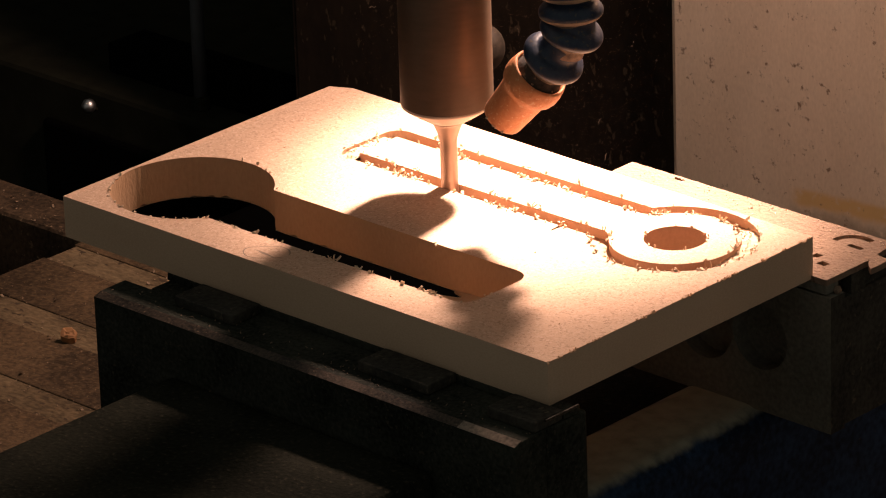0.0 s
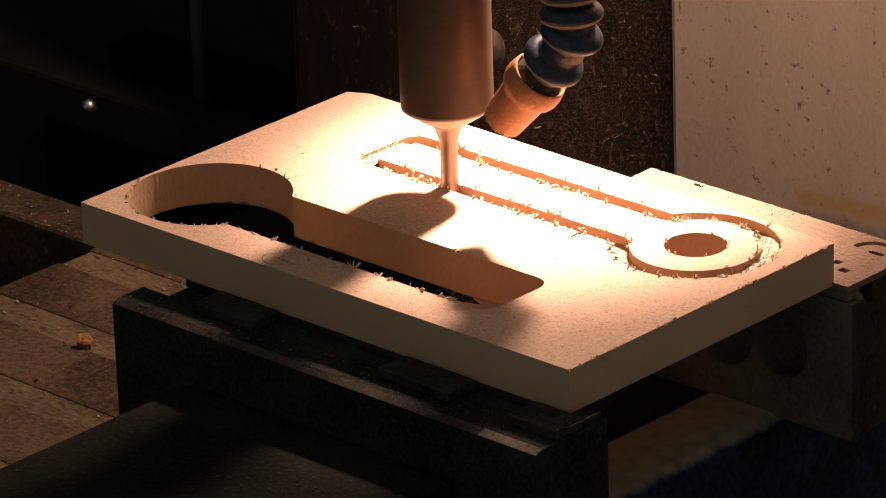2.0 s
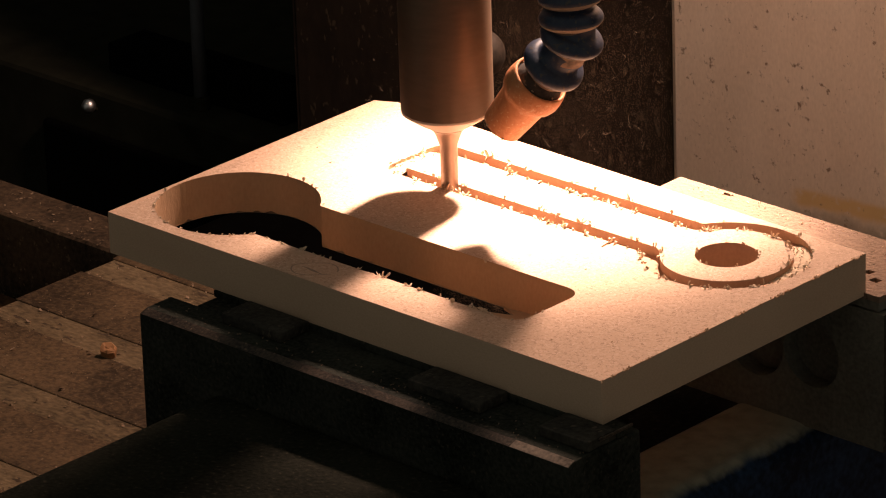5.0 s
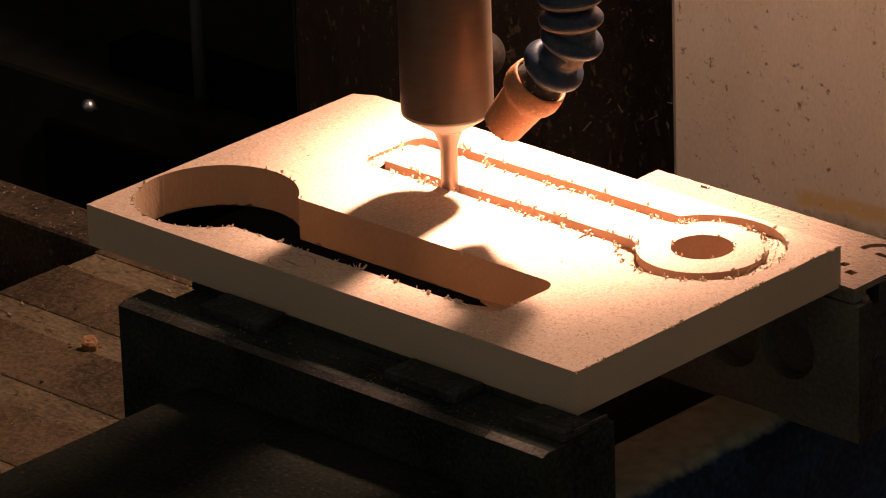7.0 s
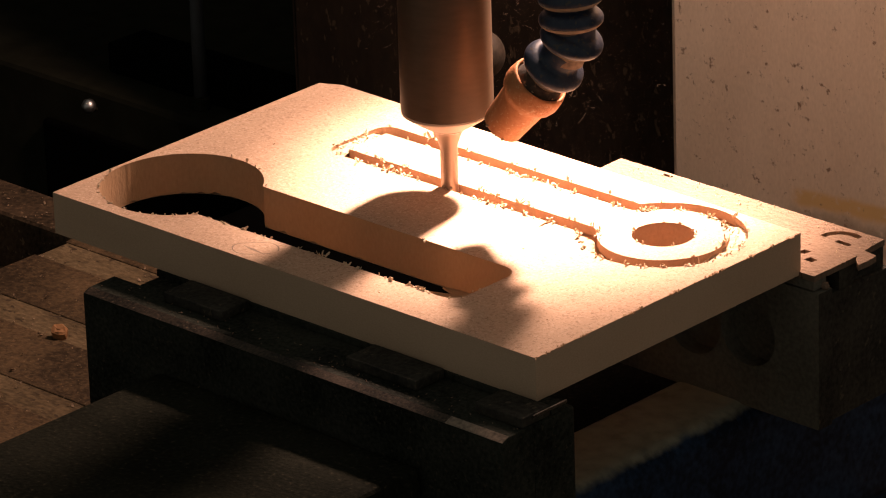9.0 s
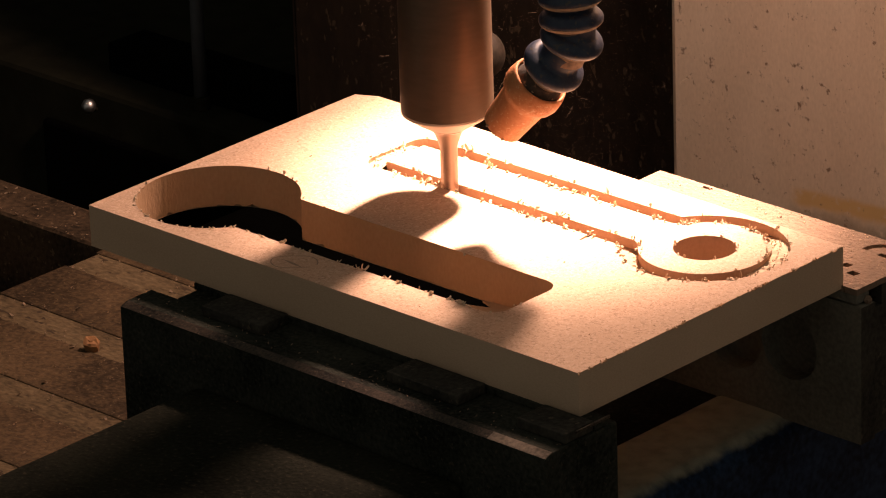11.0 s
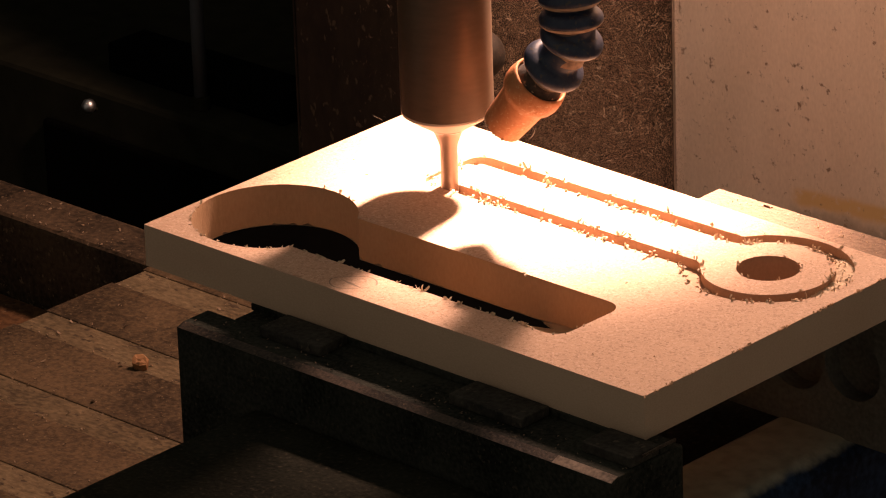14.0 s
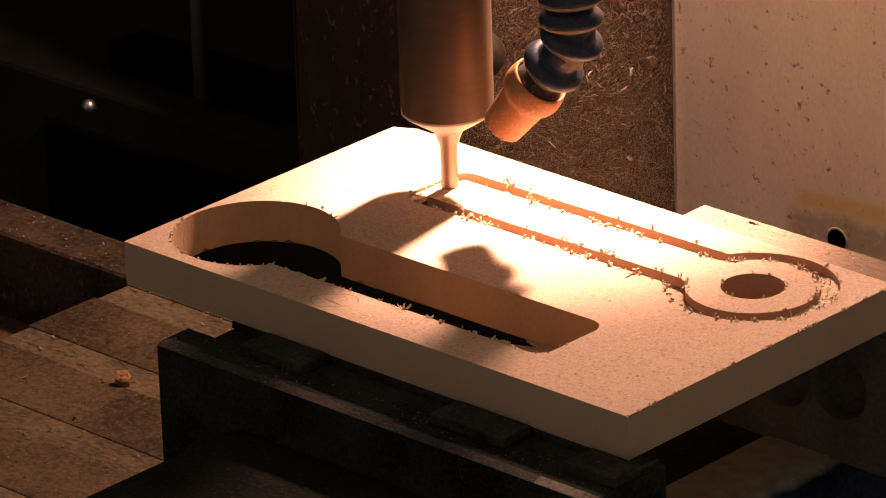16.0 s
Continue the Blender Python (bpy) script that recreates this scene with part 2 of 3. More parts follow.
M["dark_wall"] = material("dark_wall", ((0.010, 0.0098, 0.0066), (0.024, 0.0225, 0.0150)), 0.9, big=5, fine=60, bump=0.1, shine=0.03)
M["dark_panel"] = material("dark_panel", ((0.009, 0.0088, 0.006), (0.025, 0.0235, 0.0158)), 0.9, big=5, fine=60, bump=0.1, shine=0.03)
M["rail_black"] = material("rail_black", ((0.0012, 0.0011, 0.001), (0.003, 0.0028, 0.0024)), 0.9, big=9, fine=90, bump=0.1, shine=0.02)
M["grey_pipe"] = material("grey_pipe", ((0.05, 0.05, 0.055), (0.08, 0.08, 0.09)), 0.6, 0.0, big=6, fine=80, bump=0.1)
M["chrome"] = material("chrome", ((0.40, 0.40, 0.40), (0.5, 0.5, 0.5)), 0.38, 1.0, bump=0.0)

# ------------------------------------------------------------------ building helpers
ORIGIN = {}


def thing(name, base, label, category, group=""):
    ob = new(name)
    ob.empty_display_size = 0.02
    ob.location = mm(*base)
    ORIGIN[ob.name] = mm(*base)
    return tagged(ob, label, category, group)


def part(name, bm, mat, parent, label="", smooth=False):
    """Links a bmesh, drawn in world millimetres, as one mesh object under a thing or a part."""
    root = parent
    while root.parent:
        root = root.parent
    for v in bm.verts:
        v.co = mm(*v.co) - ORIGIN[root.name]
    bmesh.ops.recalc_face_normals(bm, faces=bm.faces)
    me = bpy.data.meshes.new(name)
    bm.to_mesh(me)
    bm.free()
    me.materials.append(M[mat])
    if smooth:
        for p in me.polygons:
            p.use_smooth = True
    ob = new(name, me)
    ob.parent = parent
    if label:
        tagged(ob, label)
    return ob


def solid(name, bm, mat, label, category, kind=""):
    """A thing that is one mesh, drawn in world millimetres."""
    c = Vector(mm(*(sum((v.co for v in bm.verts), Vector()) / len(bm.verts))))
    low = min(v.co.z for v in bm.verts) / 1000 + LIFT
    c.z = low
    for v in bm.verts:
        v.co = mm(*v.co) - c
    me = bpy.data.meshes.new(name)
    bm.to_mesh(me)
    bm.free()
    me.materials.append(M[mat])
    ob = new(name, me)
    ob.location = c
    return tagged(ob, label, category, "", kind)


def box(x0, x1, y0, y1, z0, z1, bevel=1.0, seg=2):
    bm = bmesh.new()
    bmesh.ops.create_cube(bm, size=1)
    for v in bm.verts:
        v.co = Vector((x0 + (v.co.x + 0.5) * (x1 - x0), y0 + (v.co.y + 0.5) * (y1 - y0), z0 + (v.co.z + 0.5) * (z1 - z0)))
    if bevel:
        bmesh.ops.bevel(bm, geom=list(bm.edges), offset=bevel, segments=seg, affect="EDGES", profile=0.5)
    return bm


def loop_verts(bm, pts, z):
    vs = [bm.verts.new((x, y, z)) for x, y in pts]
    return vs, [bm.edges.new((vs[i], vs[(i + 1) % len(vs)])) for i in range(len(vs))]


def flat(bm, *edge_loops):
    bmesh.ops.triangle_fill(bm, edges=[e for lp in edge_loops for e in lp], use_beauty=True, use_dissolve=False, normal=(0, 0, 1))


def wall(bm, a, b):
    n = len(a)
    for i in range(n):
        bm.faces.new((a[i], a[(i + 1) % n], b[(i + 1) % n], b[i]))


def revolve(profile, base, axis=(0, 0, 1), seg=48):
    """A body of revolution: (radius, height) rows from base along axis."""
    bm = bmesh.new()
    turn = Vector((0, 0, 1)).rotation_difference(Vector(axis).normalized()).to_matrix()
    rings = []
    for r, h in profile:
        rings.append([bm.verts.new(Vector(base) + turn @ Vector((r * math.cos(2 * math.pi * k / seg), r * math.sin(2 * math.pi * k / seg), h))) for k in range(seg)])
    for a, b in zip(rings, rings[1:]):
        wall(bm, a, b)
    bm.faces.new(rings[0])
    bm.faces.new(rings[-1])
    return bm


def circle(cx, cy, r, n=40, a0=0.0, a1=2 * math.pi):
    return [(cx + r * math.cos(a0 + (a1 - a0) * k / n), cy + r * math.sin(a0 + (a1 - a0) * k / n)) for k in range(n)]


def densify(pts, step, jitter=0.0):
    out = []
    for (x0, y0), (x1, y1) in zip(pts, pts[1:] + pts[:1]):
        n = max(1, round(math.hypot(x1 - x0, y1 - y0) / step))
        for k in range(n):
            f = k / n
            out.append((x0 + (x1 - x0) * f + random.uniform(-jitter, jitter), y0 + (y1 - y0) * f + random.uniform(-jitter, jitter)))
    return out


def wrench(cx, cy, way, grow):
    """Outline of a ring-headed handle tool; way: +1 handle towards +x, -1 towards -x; grow: offset outwards."""
    head, half, end = 30.5 + grow, 13.2 + grow, 188.5 + grow
    fil = max(1.5, 11.0 - grow)
    xf = math.sqrt((head + fil) ** 2 - (half + fil) ** 2)
    ang = math.atan2(half + fil, xf)
    pts = []
    n = 60
    for k in range(n + 1):                                     # round the head
        a = ang + (2 * math.pi - 2 * ang) * k / n
        pts.append((head * math.cos(a), head * math.sin(a)))
    for k in range(7):                                         # lower fillet
        a = math.pi - ang + (math.pi / 2 - (math.pi - ang)) * k / 6
        pts.append((xf + fil * math.cos(a), -half - fil + fil * math.sin(a)))
    rc = max(0.8, grow)
    for k in range(7):                                         # end corners
        a = -math.pi / 2 + math.pi / 2 * k / 6
        pts.append((end - rc + rc * math.cos(a), -half + rc + rc * math.sin(a)))
    for k in range(7):
        a = math.pi / 2 * k / 6
        pts.append((end - rc + rc * math.cos(a), half - rc + rc * math.sin(a)))
    for k in range(7):                                         # upper fillet
        a = -math.pi / 2 - (math.pi / 2 - ang) * k / 6
        pts.append((xf + fil * math.cos(a), half + fil + fil * math.sin(a)))
    return [(cx + way * x, cy + way * y) for x, y in pts]


# ------------------------------------------------------------------ setting
def setting():
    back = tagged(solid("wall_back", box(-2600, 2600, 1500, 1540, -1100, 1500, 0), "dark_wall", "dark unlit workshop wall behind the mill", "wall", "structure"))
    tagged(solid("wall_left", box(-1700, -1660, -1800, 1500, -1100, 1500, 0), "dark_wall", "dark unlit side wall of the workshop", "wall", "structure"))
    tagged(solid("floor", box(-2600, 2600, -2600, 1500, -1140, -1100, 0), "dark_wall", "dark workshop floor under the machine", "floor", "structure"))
    return back


setting()


# ------------------------------------------------------------------ table
def mill_table():
    t = thing("mill_table", (150, 150, TABLE - 60), "dusty cast-iron milling table with T-slots along it", "milling table")
    left, right = -287, 700
    edges = [-150, -54, -31, 19, 42, 92, 115, 165, 188, 238, 261, 306]
    for i in range(0, len(edges), 2):
        part("table_land", box(left, right, edges[i], edges[i + 1], TABLE - 30, TABLE, 0.7), "table_iron", t)
    for i in range(1, len(edges) - 1, 2):
        part("slot_floor", box(left + 2, right - 2, edges[i] - 1, edges[i + 1] + 1, TABLE - 34, TABLE - 0.7, 0), "slot_dust", t, "sawdust packed into the T-slot")
    part("table_body", box(left, right, -148, 305, TABLE - 60, TABLE - 32, 2), "table_iron", t)
    part("end_trough", box(-470, left - 1, -150, 269, TABLE - 60, TABLE - 52, 1), "rusty_iron", t)
    part("trough_rim", box(-470, left - 1, 270, 306, TABLE - 60, TABLE - 1, 4, 3), "trough_iron", t)
    return t


table = mill_table()


def cast_iron_stand():
    b = thing("cast_iron_stand", (150, 240, -1100), "dark cast-iron stand carrying the milling table", "machine stand")
    part("pedestal", box(-150, 450, -60, 540, -1100, TABLE - 110, 8), "trough_iron", b)
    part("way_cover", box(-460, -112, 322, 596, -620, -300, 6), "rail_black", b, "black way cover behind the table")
    part("saddle", box(-60, 360, -120, 420, TABLE - 109.5, TABLE - 60.5, 3), "trough_iron", b)
    return b


cast_iron_stand()


# ------------------------------------------------------------------ vise
def bar(profile, x0, x1, bevel):
    """A bar along x with a (y, z) profile."""
    bm = bmesh.new()
    a = [bm.verts.new((x0, y, z)) for y, z in profile]
    b = [bm.verts.new((x1, y, z)) for y, z in profile]
    wall(bm, a, b)
    bm.faces.new(a)
    bm.faces.new(b)
    if bevel:
        bmesh.ops.recalc_face_normals(bm, faces=bm.faces)
        bmesh.ops.bevel(bm, geom=list(bm.edges), offset=bevel, segments=2, affect="EDGES", profile=0.5)
    return bm


def fixed_jaw_top():
    """The jaw's upper slab: a half-ring groove with a slot in it, two square holes and a far bolt slot sunk into its top."""
    random.seed(17)
    bm = bmesh.new()
    outer = densify([(151, 181.3), (316.9, 181.3), (317.1, 212.4), (319.5, 208.5), (324.2, 204.6), (324.6, 211), (323.9, 218.4), (315.6, 219.7), (314.6, 236), (151, 237)], 3, 0.22)
    ring = circle(299.3, 222, 11.4, 17, radians(60), radians(190)) + circle(299.9, 220.9, 8.6, 13, radians(60), radians(190))[::-1]
    slot = [(298.2, 219.4), (306.4, 219.0), (307.2, 220.8), (306.0, 222.0), (298.6, 222.3)]
    hole = [(300.4, 193.8), (305.4, 193.4), (306.2, 197.4), (301.2, 198)]
    side_hole = [(292.6, 199), (296.6, 199.4), (297.4, 203.6), (293, 203.4)]
    bolt = [(180.5, 232.6), (186, 232.6), (186.4, 235), (180.3, 235)]
    o, oe = loop_verts(bm, outer, -19)
    lips = []
    for pts, deep in ((ring, 3.2), (slot, 7), (hole, 9), (side_hole, 9), (bolt, 10)):
        a, ae = loop_verts(bm, pts, -19)
        b, be = loop_verts(bm, pts, -19 - deep)
        wall(bm, a, b)
        bm.faces.new(b)
        lips.append(ae)
    flat(bm, oe, *lips)
    b, be = loop_verts(bm, outer, -22)
    wall(bm, o, b)
    return bm


def counterbored_plate():
    """The jaw's front plate with two round bores in it, seen from the handle side."""
    bm = bmesh.new()
    outer = densify([(152, -96), (319.5, -96.3), (319.5, -27.5), (152, -27.5)], 12)
    bores = [(circle(277, -58.5, 16.4, 36), 9.5), (circle(243.2, -61.5, 16.6, 36), 30)]
    o, oe = loop_verts(bm, outer, 0)
    lips = []
    for pts, deep in bores:
        a, ae = loop_verts(bm, pts, 0)
        b, be = loop_verts(bm, pts, -deep)
        wall(bm, a, b)
        bm.faces.new(b)
        lips.append(ae)
    flat(bm, oe, *lips)
    b, be = loop_verts(bm, outer, -10)
    wall(bm, o, b)
    bm.faces.new(b)
    for v in bm.verts:
        x, z, d = v.co
        v.co = Vector((x, 181.3 - d, z))
    return bm


def machine_vise():
    v = thing("machine_vise", (190, 100, TABLE), "black steel machine vise with dusty jaws bolted to the table", "vise")
    part("bed", box(98, 275, -260, 300, TABLE + 0.5, -114, 2), "dusty_blue", v, "dark blue painted vise bed")
    for x0, x1 in ((96, 148), (227, 279)):
        part("bed_way", box(x0, x1, -259, 299, TABLE + 1.5, -95, 11, 6), "dusty_blue", v, "blue bed way with sawdust on its worn top", True)
    part("screw_channel", box(148.5, 226.5, -258, 298, -114.5, -112, 0), "oily_black", v, "dark oily channel between the ways")
    part("lead_screw", revolve([(11, 0), (11.5, 1), (11.5, 200), (9, 202)], (185, -20, -87), (0, 1, 0), 28), "oily_black", v, "", True)
    jaw = part("moving_jaw", bar([(-33.2, -95), (-33.2, -26.2), (-28.8, -24.6), (-13, -24.4), (-13, -95)], 54, 318, 0.4), "black_steel", v)
    part("bevel_strip", bar([(-33.3, -26.0), (-28.9, -24.35), (-29.6, -25.4), (-32.6, -26.8)], 55, 317.4, 0), "worn_edge", jaw, "worn dusty bevelled edge")
    part("worn_patch", bar([(-33.36, -25.95), (-28.85, -24.28), (-29.6, -25.4), (-32.6, -26.8)], 284, 317.7, 0), "bare_steel", jaw, "bright bare metal at the jaw's corner")
    part("parallel_bar", box(70, 317.5, -0.8, 8, -24.3, -20.85, 0.3), "black_steel", v)
    part("jaw_plate", box(70, 318, -12.8, 14, -95, -24.5, 1.5), "black_steel", v)
    for x0, x1 in ((94, 132), (211, 254), (289, 317)):
        part("support_pad", box(x0, x1, -19.5, -1.0, -24.4, -19.5, 0.6), "worn_black", v)
    part("pad_edge", box(317.0, 318.0, -13, 9, -21.4, -20.0, 0.3), "worn_edge", v, "worn edge")
    part("screw_housing", box(103.5, 270, -260, -33.6, -94.8, -51.6, 3.5, 3), "oily_black", v, "black screw housing with a dusty top")
    fixed = part("fixed_jaw", box(262, 316.5, 191.2, 236.6, -97, -32.5, 0.8), "worn_black", v)
    part("jaw_block", box(151.5, 261.5, 212, 236.6, -97, -32.5, 0.8), "black_steel", fixed)
    part("jaw_cheek", box(151.3, 289.5, 191.2, 210.5, -32.4, -22.2, 0.2), "dark_cast", fixed)
    part("jaw_cheek", box(151.3, 289.5, 212.5, 236.6, -32.4, -22.2, 0.2), "dark_cast", fixed)
    part("jaw_cheek", box(310.5, 316.6, 200, 210.5, -32.4, -22.2, 0.2), "worn_black", fixed)
    part("jaw_cheek", box(310.5, 314.4, 213, 235.6, -32.4, -22.2, 0.2), "worn_black", fixed)
    part("jaw_top", fixed_jaw_top(), "dusty_iron", fixed, "jaw top covered in sawdust")
    plate = part("jaw_front", counterbored_plate(), "dark_cast", fixed)
    plate.data.materials.append(M["worn_black"])
    for p in plate.data.polygons:                              # oily end face
        p.material_index = int(p.normal.x > 0.9 and p.center.x + v.location.x > 0.319)
    part("jaw_ledge", box(152, 316.4, 181.6, 190.9, -26.8, -22.3, 0.4), "dark_cast", fixed)
    part("burr", revolve([(0.4, -1.6), (1.9, -1.2), (2.3, 0.2), (1.3, 1.5), (0.3, 1.9)], (317.6, 188.5, -26), (0.9, -0.3, 0.3), 6), "dusty_iron", fixed, "pale lump of packed chips")
    part("jaw_heel", box(160, 306, 237.4, 262, -97, -45, 2), "black_steel", fixed)
    return v


vise = machine_vise()


# ------------------------------------------------------------------ board
POCKET_AT, CUT_AT = (40.5, 46.0), (260.0, 141.5)
GROOVE = -4.6


def mdf_board():
    b = thing("mdf_board", (150, 92, -20.8), "thick raw MDF board with a wrench-shaped opening and milled groove", "board")
    outline = densify([(0, 0), (308, 0), (308, 182.5), (8.5, 189.2), (-2.7, 183.8)], 2.0, 0.05)
    opening = densify(wrench(*POCKET_AT, 1, 8.7), 1.8, 0.07)
    groove = densify(wrench(*CUT_AT, -1, 8.5), 1.5, 0.10)
    island = densify(wrench(*CUT_AT, -1, 0.0), 1.5, 0.06)
    ring = circle(*CUT_AT, 14.6, 64)

    bm = bmesh.new()
    a, ae = loop_verts(bm, outline, 0)
    h, he = loop_verts(bm, opening, 0)
    g, ge = loop_verts(bm, groove, 0)
    flat(bm, ae, he, ge)
    i, ie = loop_verts(bm, island, 0)
    r, re = loop_verts(bm, ring, 0)
    flat(bm, ie, re)
    body = part("face", bm, "mdf", b, "smooth tan MDF face")

    bm = bmesh.new()
    a, ae = loop_verts(bm, outline, -0.02)
    c, ce = loop_verts(bm, outline, -20.8)
    wall(bm, a, c)
    h, he = loop_verts(bm, opening, -20.8)
    flat(bm, ce, he)
    part("edge_band", bm, "mdf_edge", b, "plain sawn MDF edge")

    bm = bmesh.new()
    a, ae = loop_verts(bm, opening, -0.02)
    c, ce = loop_verts(bm, opening, -20.8)
    for v in c:                                                # torn lower lip
        v.co.z += 2.2 * max(0.0, noise.noise(Vector((v.co.x / 4, v.co.y / 4, 7.0)))) + random.uniform(0, 0.5)
    wall(bm, a, c)
    part("opening_wall", bm, "mdf_cut", b, "freshly sawn brown inner edge")

    # thin web left uncut at the handle's end, with a torn border
    rim = [(x, y) for x, y in opening if x > 200]
    rim = [p for p in rim if p[1] <= 46][:-1] + [p for p in rim if p[1] > 46]
    torn = [(200 + 14 * noise.noise(Vector((y / 6, 4.0, 1.0))) - 0.45 * (y - 46) + random.uniform(-0.8, 0.8), y) for y in [66 - 1.6 * k for k in range(26)]]
    bm = bmesh.new()
    o, oe = loop_verts(bm, rim + torn, -19.6)
    flat(bm, oe)
    u, ue = loop_verts(bm, rim + torn, -20.7)
    flat(bm, ue)
    wall(bm, o, u)
    part("uncut_web", bm, "mdf_cut", b, "thin torn web at the opening's end")

    bm = bmesh.new()
    a, ae = loop_verts(bm, groove, -0.02)
    c, ce = loop_verts(bm, groove, GROOVE)
    wall(bm, a, c)
    d, de = loop_verts(bm, island, -0.02)
    e, ee = loop_verts(bm, island, GROOVE)
    wall(bm, d, e)
    flat(bm, ce, ee)
    k, ke = loop_verts(bm, ring, -0.02)
    m, me = loop_verts(bm, ring, -16)
    wall(bm, k, m)
    bm.faces.new(m)
    part("groove", bm, "mdf_groove", b, "freshly milled brown groove")
    return b


board = mdf_board()


# ------------------------------------------------------------------ spindle
AXIS = (135.0, 124.0)


def spindle_nose():
    s = thing("spindle", (*AXIS, 0), "grey steel spindle nose with a slim end mill", "spindle")
    x, y = AXIS
    part("sleeve", revolve([(21.9, 43.25), (22.0, 43.5), (22.0, 43.7), (22.0, 260), (21, 261)], (x, y, 0), seg=96), "spindle_steel", s, "", True)
    part("collet_nut", revolve([(7.4, 32.4), (9.5, 33.9), (15, 37.3), (19.8, 40.6), (21.6, 41.9), (21.9, 42.2), (21.92, 43.3)], (x, y, 0), seg=96), "nut_steel", s, "bright conical collet nut", True)
    mill = part("end_mill", revolve([(4.1, -3.2), (4.2, -2.9), (4.2, 23), (4.4, 24.6), (5.0, 26.6), (6.2, 29.8), (6.7, 31), (7.6, 32.6), (9.6, 33.9)], (x, y, 0), seg=48), "carbide", s, "bright spinning end mill", True)
    return s, mill


spindle, end_mill = spindle_nose()


# ------------------------------------------------------------------ coolant hose
def coolant_hose():
    h = thing("coolant_hose", (195.6, 134.2, 70.9), "segmented blue coolant hose with an orange nozzle, dusted with sawdust", "coolant hose")
    tip, base = Vector((182.9, 110.2, 50.2)), Vector((204.9, 113.9, 77.4))
    ax = base - tip
    ln = ax.length
    noz = part("nozzle", revolve([(8.2, 0.9), (9.2, 0.1), (9.8, 0.3), (10.0, 1.2), (11.4, ln * 0.54), (11.8, ln * 0.59), (12.6, ln * 0.635), (13.7, ln * 0.67), (14.4, ln * 0.74), (14.4, ln * 0.83), (14.0, ln * 0.91), (13.6, ln * 0.955), (13.0, ln * 0.975), (12.1, ln * 0.96), (11.9, ln * 0.90), (11.6, ln * 0.80), (6, ln * 0.78)], tip, ax, 56), "orange_plastic", h, "orange plastic nozzle dusted with wood flour", True)
    part("nozzle_bore", revolve([(0.5, 0.2), (7.5, 0.2), (7.5, 3)], tip - ax.normalized() * 0.3, ax, 28), "black_steel", noz)
    part("socket", revolve([(11.5, ln * 0.84), (11.9, ln * 0.90), (11.2, ln * 0.96), (10.2, ln * 1.02), (8.8, ln * 1.06), (6, ln * 1.07)], tip, ax, 40), "caked_black", noz, "dark dusty ball seated in the nozzle cup", True)
    random.seed(31)
    crumbs = bmesh.new()
    side = ax.normalized().orthogonal().normalized()
    for k in range(46):
        turn = random.uniform(0, 6.28)
        out = Matrix.Rotation(turn, 3, ax.normalized()) @ side
        up, r = random.choice(((0.4, 9.9), (0.7, 10.0), (ln * 0.95, 12.6), (ln * 0.97, 11.0), (ln * random.uniform(0.05, 0.5), 9.4)))
        c, g = tip + ax.normalized() * up + out * (r if up < ln * 0.6 else r + 0.2), random.uniform(0.25, 0.75)
        if 0.8 < up < ln * 0.6:
            c = tip + ax.normalized() * up + out * (10.0 + 1.4 * up / (ln * 0.56))
            g *= 0.5
        bmesh.ops.create_icosphere(crumbs, subdivisions=1, radius=g, matrix=Matrix.Translation(c) @ Matrix.Diagonal((random.uniform(0.6, 1.5), random.uniform(0.6, 1.5), random.uniform(0.6, 1.2), 1)))
    part("crumbs", crumbs, "dusty_plastic", noz, "crumbs of wood stuck to the nozzle rim", True)
    pts = [Vector(p) for p in ((201.9, 115.1, 74.1), (212.6, 114.5, 86.4), (222.4, 115.9, 101.4), (222.0, 115.5, 111.7), (221.3, 116.2, 121.7),
                               (219.8, 115.9, 131.7), (215.8, 114.6, 141.2), (210.3, 111.5, 150.0), (203.7, 107.0, 158.4))]
    for k in range(1, 8):
        p, d = pts[k], pts[k + 1] - pts[k - 1]
        ball = [(14.9 * math.cos(radians(a)) ** 0.7, (6.2 if a > 0 else 5.4) * math.sin(radians(a)) - 1.6) for a in range(-52, 60, 6)]
        seg = part("segment", revolve([(9.2, -6.4), *ball, (9.3, 5.6), (9.0, 9.0), (9.0, 15)], p, d, 48), "blue_plastic", h, "", True)
        low = [(r + 0.12, z - 0.1) for r, z in ball[:(7 if k > 2 else 5)]]
        part("dust_rim", revolve([*low, (low[-1][0] - 0.5, low[-1][1])], p, d, 48), "dusty_plastic", seg, "pale wood dust on the rim", True)
        if k < 4:
            part("neck", revolve([(8.6, -12.5), (8.8, -9.0), (9.6, -7.2), (10.6, -6.1), (9.4, -5.4)], p, d, 40), "caked_dust", seg, "neck caked with wood dust", True)
    return h


hose = coolant_hose()


def rear_fitting():
    c = Vector((-59.2, 355.3, -43.0))
    f = thing("hose_fitting", tuple(c), "dark rounded hose fitting behind the spindle", "hose fitting")
    part("knob", revolve([*[(13.2 * math.cos(radians(a)) + 0.2, 13.2 * math.sin(radians(a))) for a in range(-88, 64, 8)], (5, 14), (5, 26)], c, (-0.8, -0.5, 0.12), 36), "fitting_iron", f, "", True)
    return f


fitting = rear_fitting()


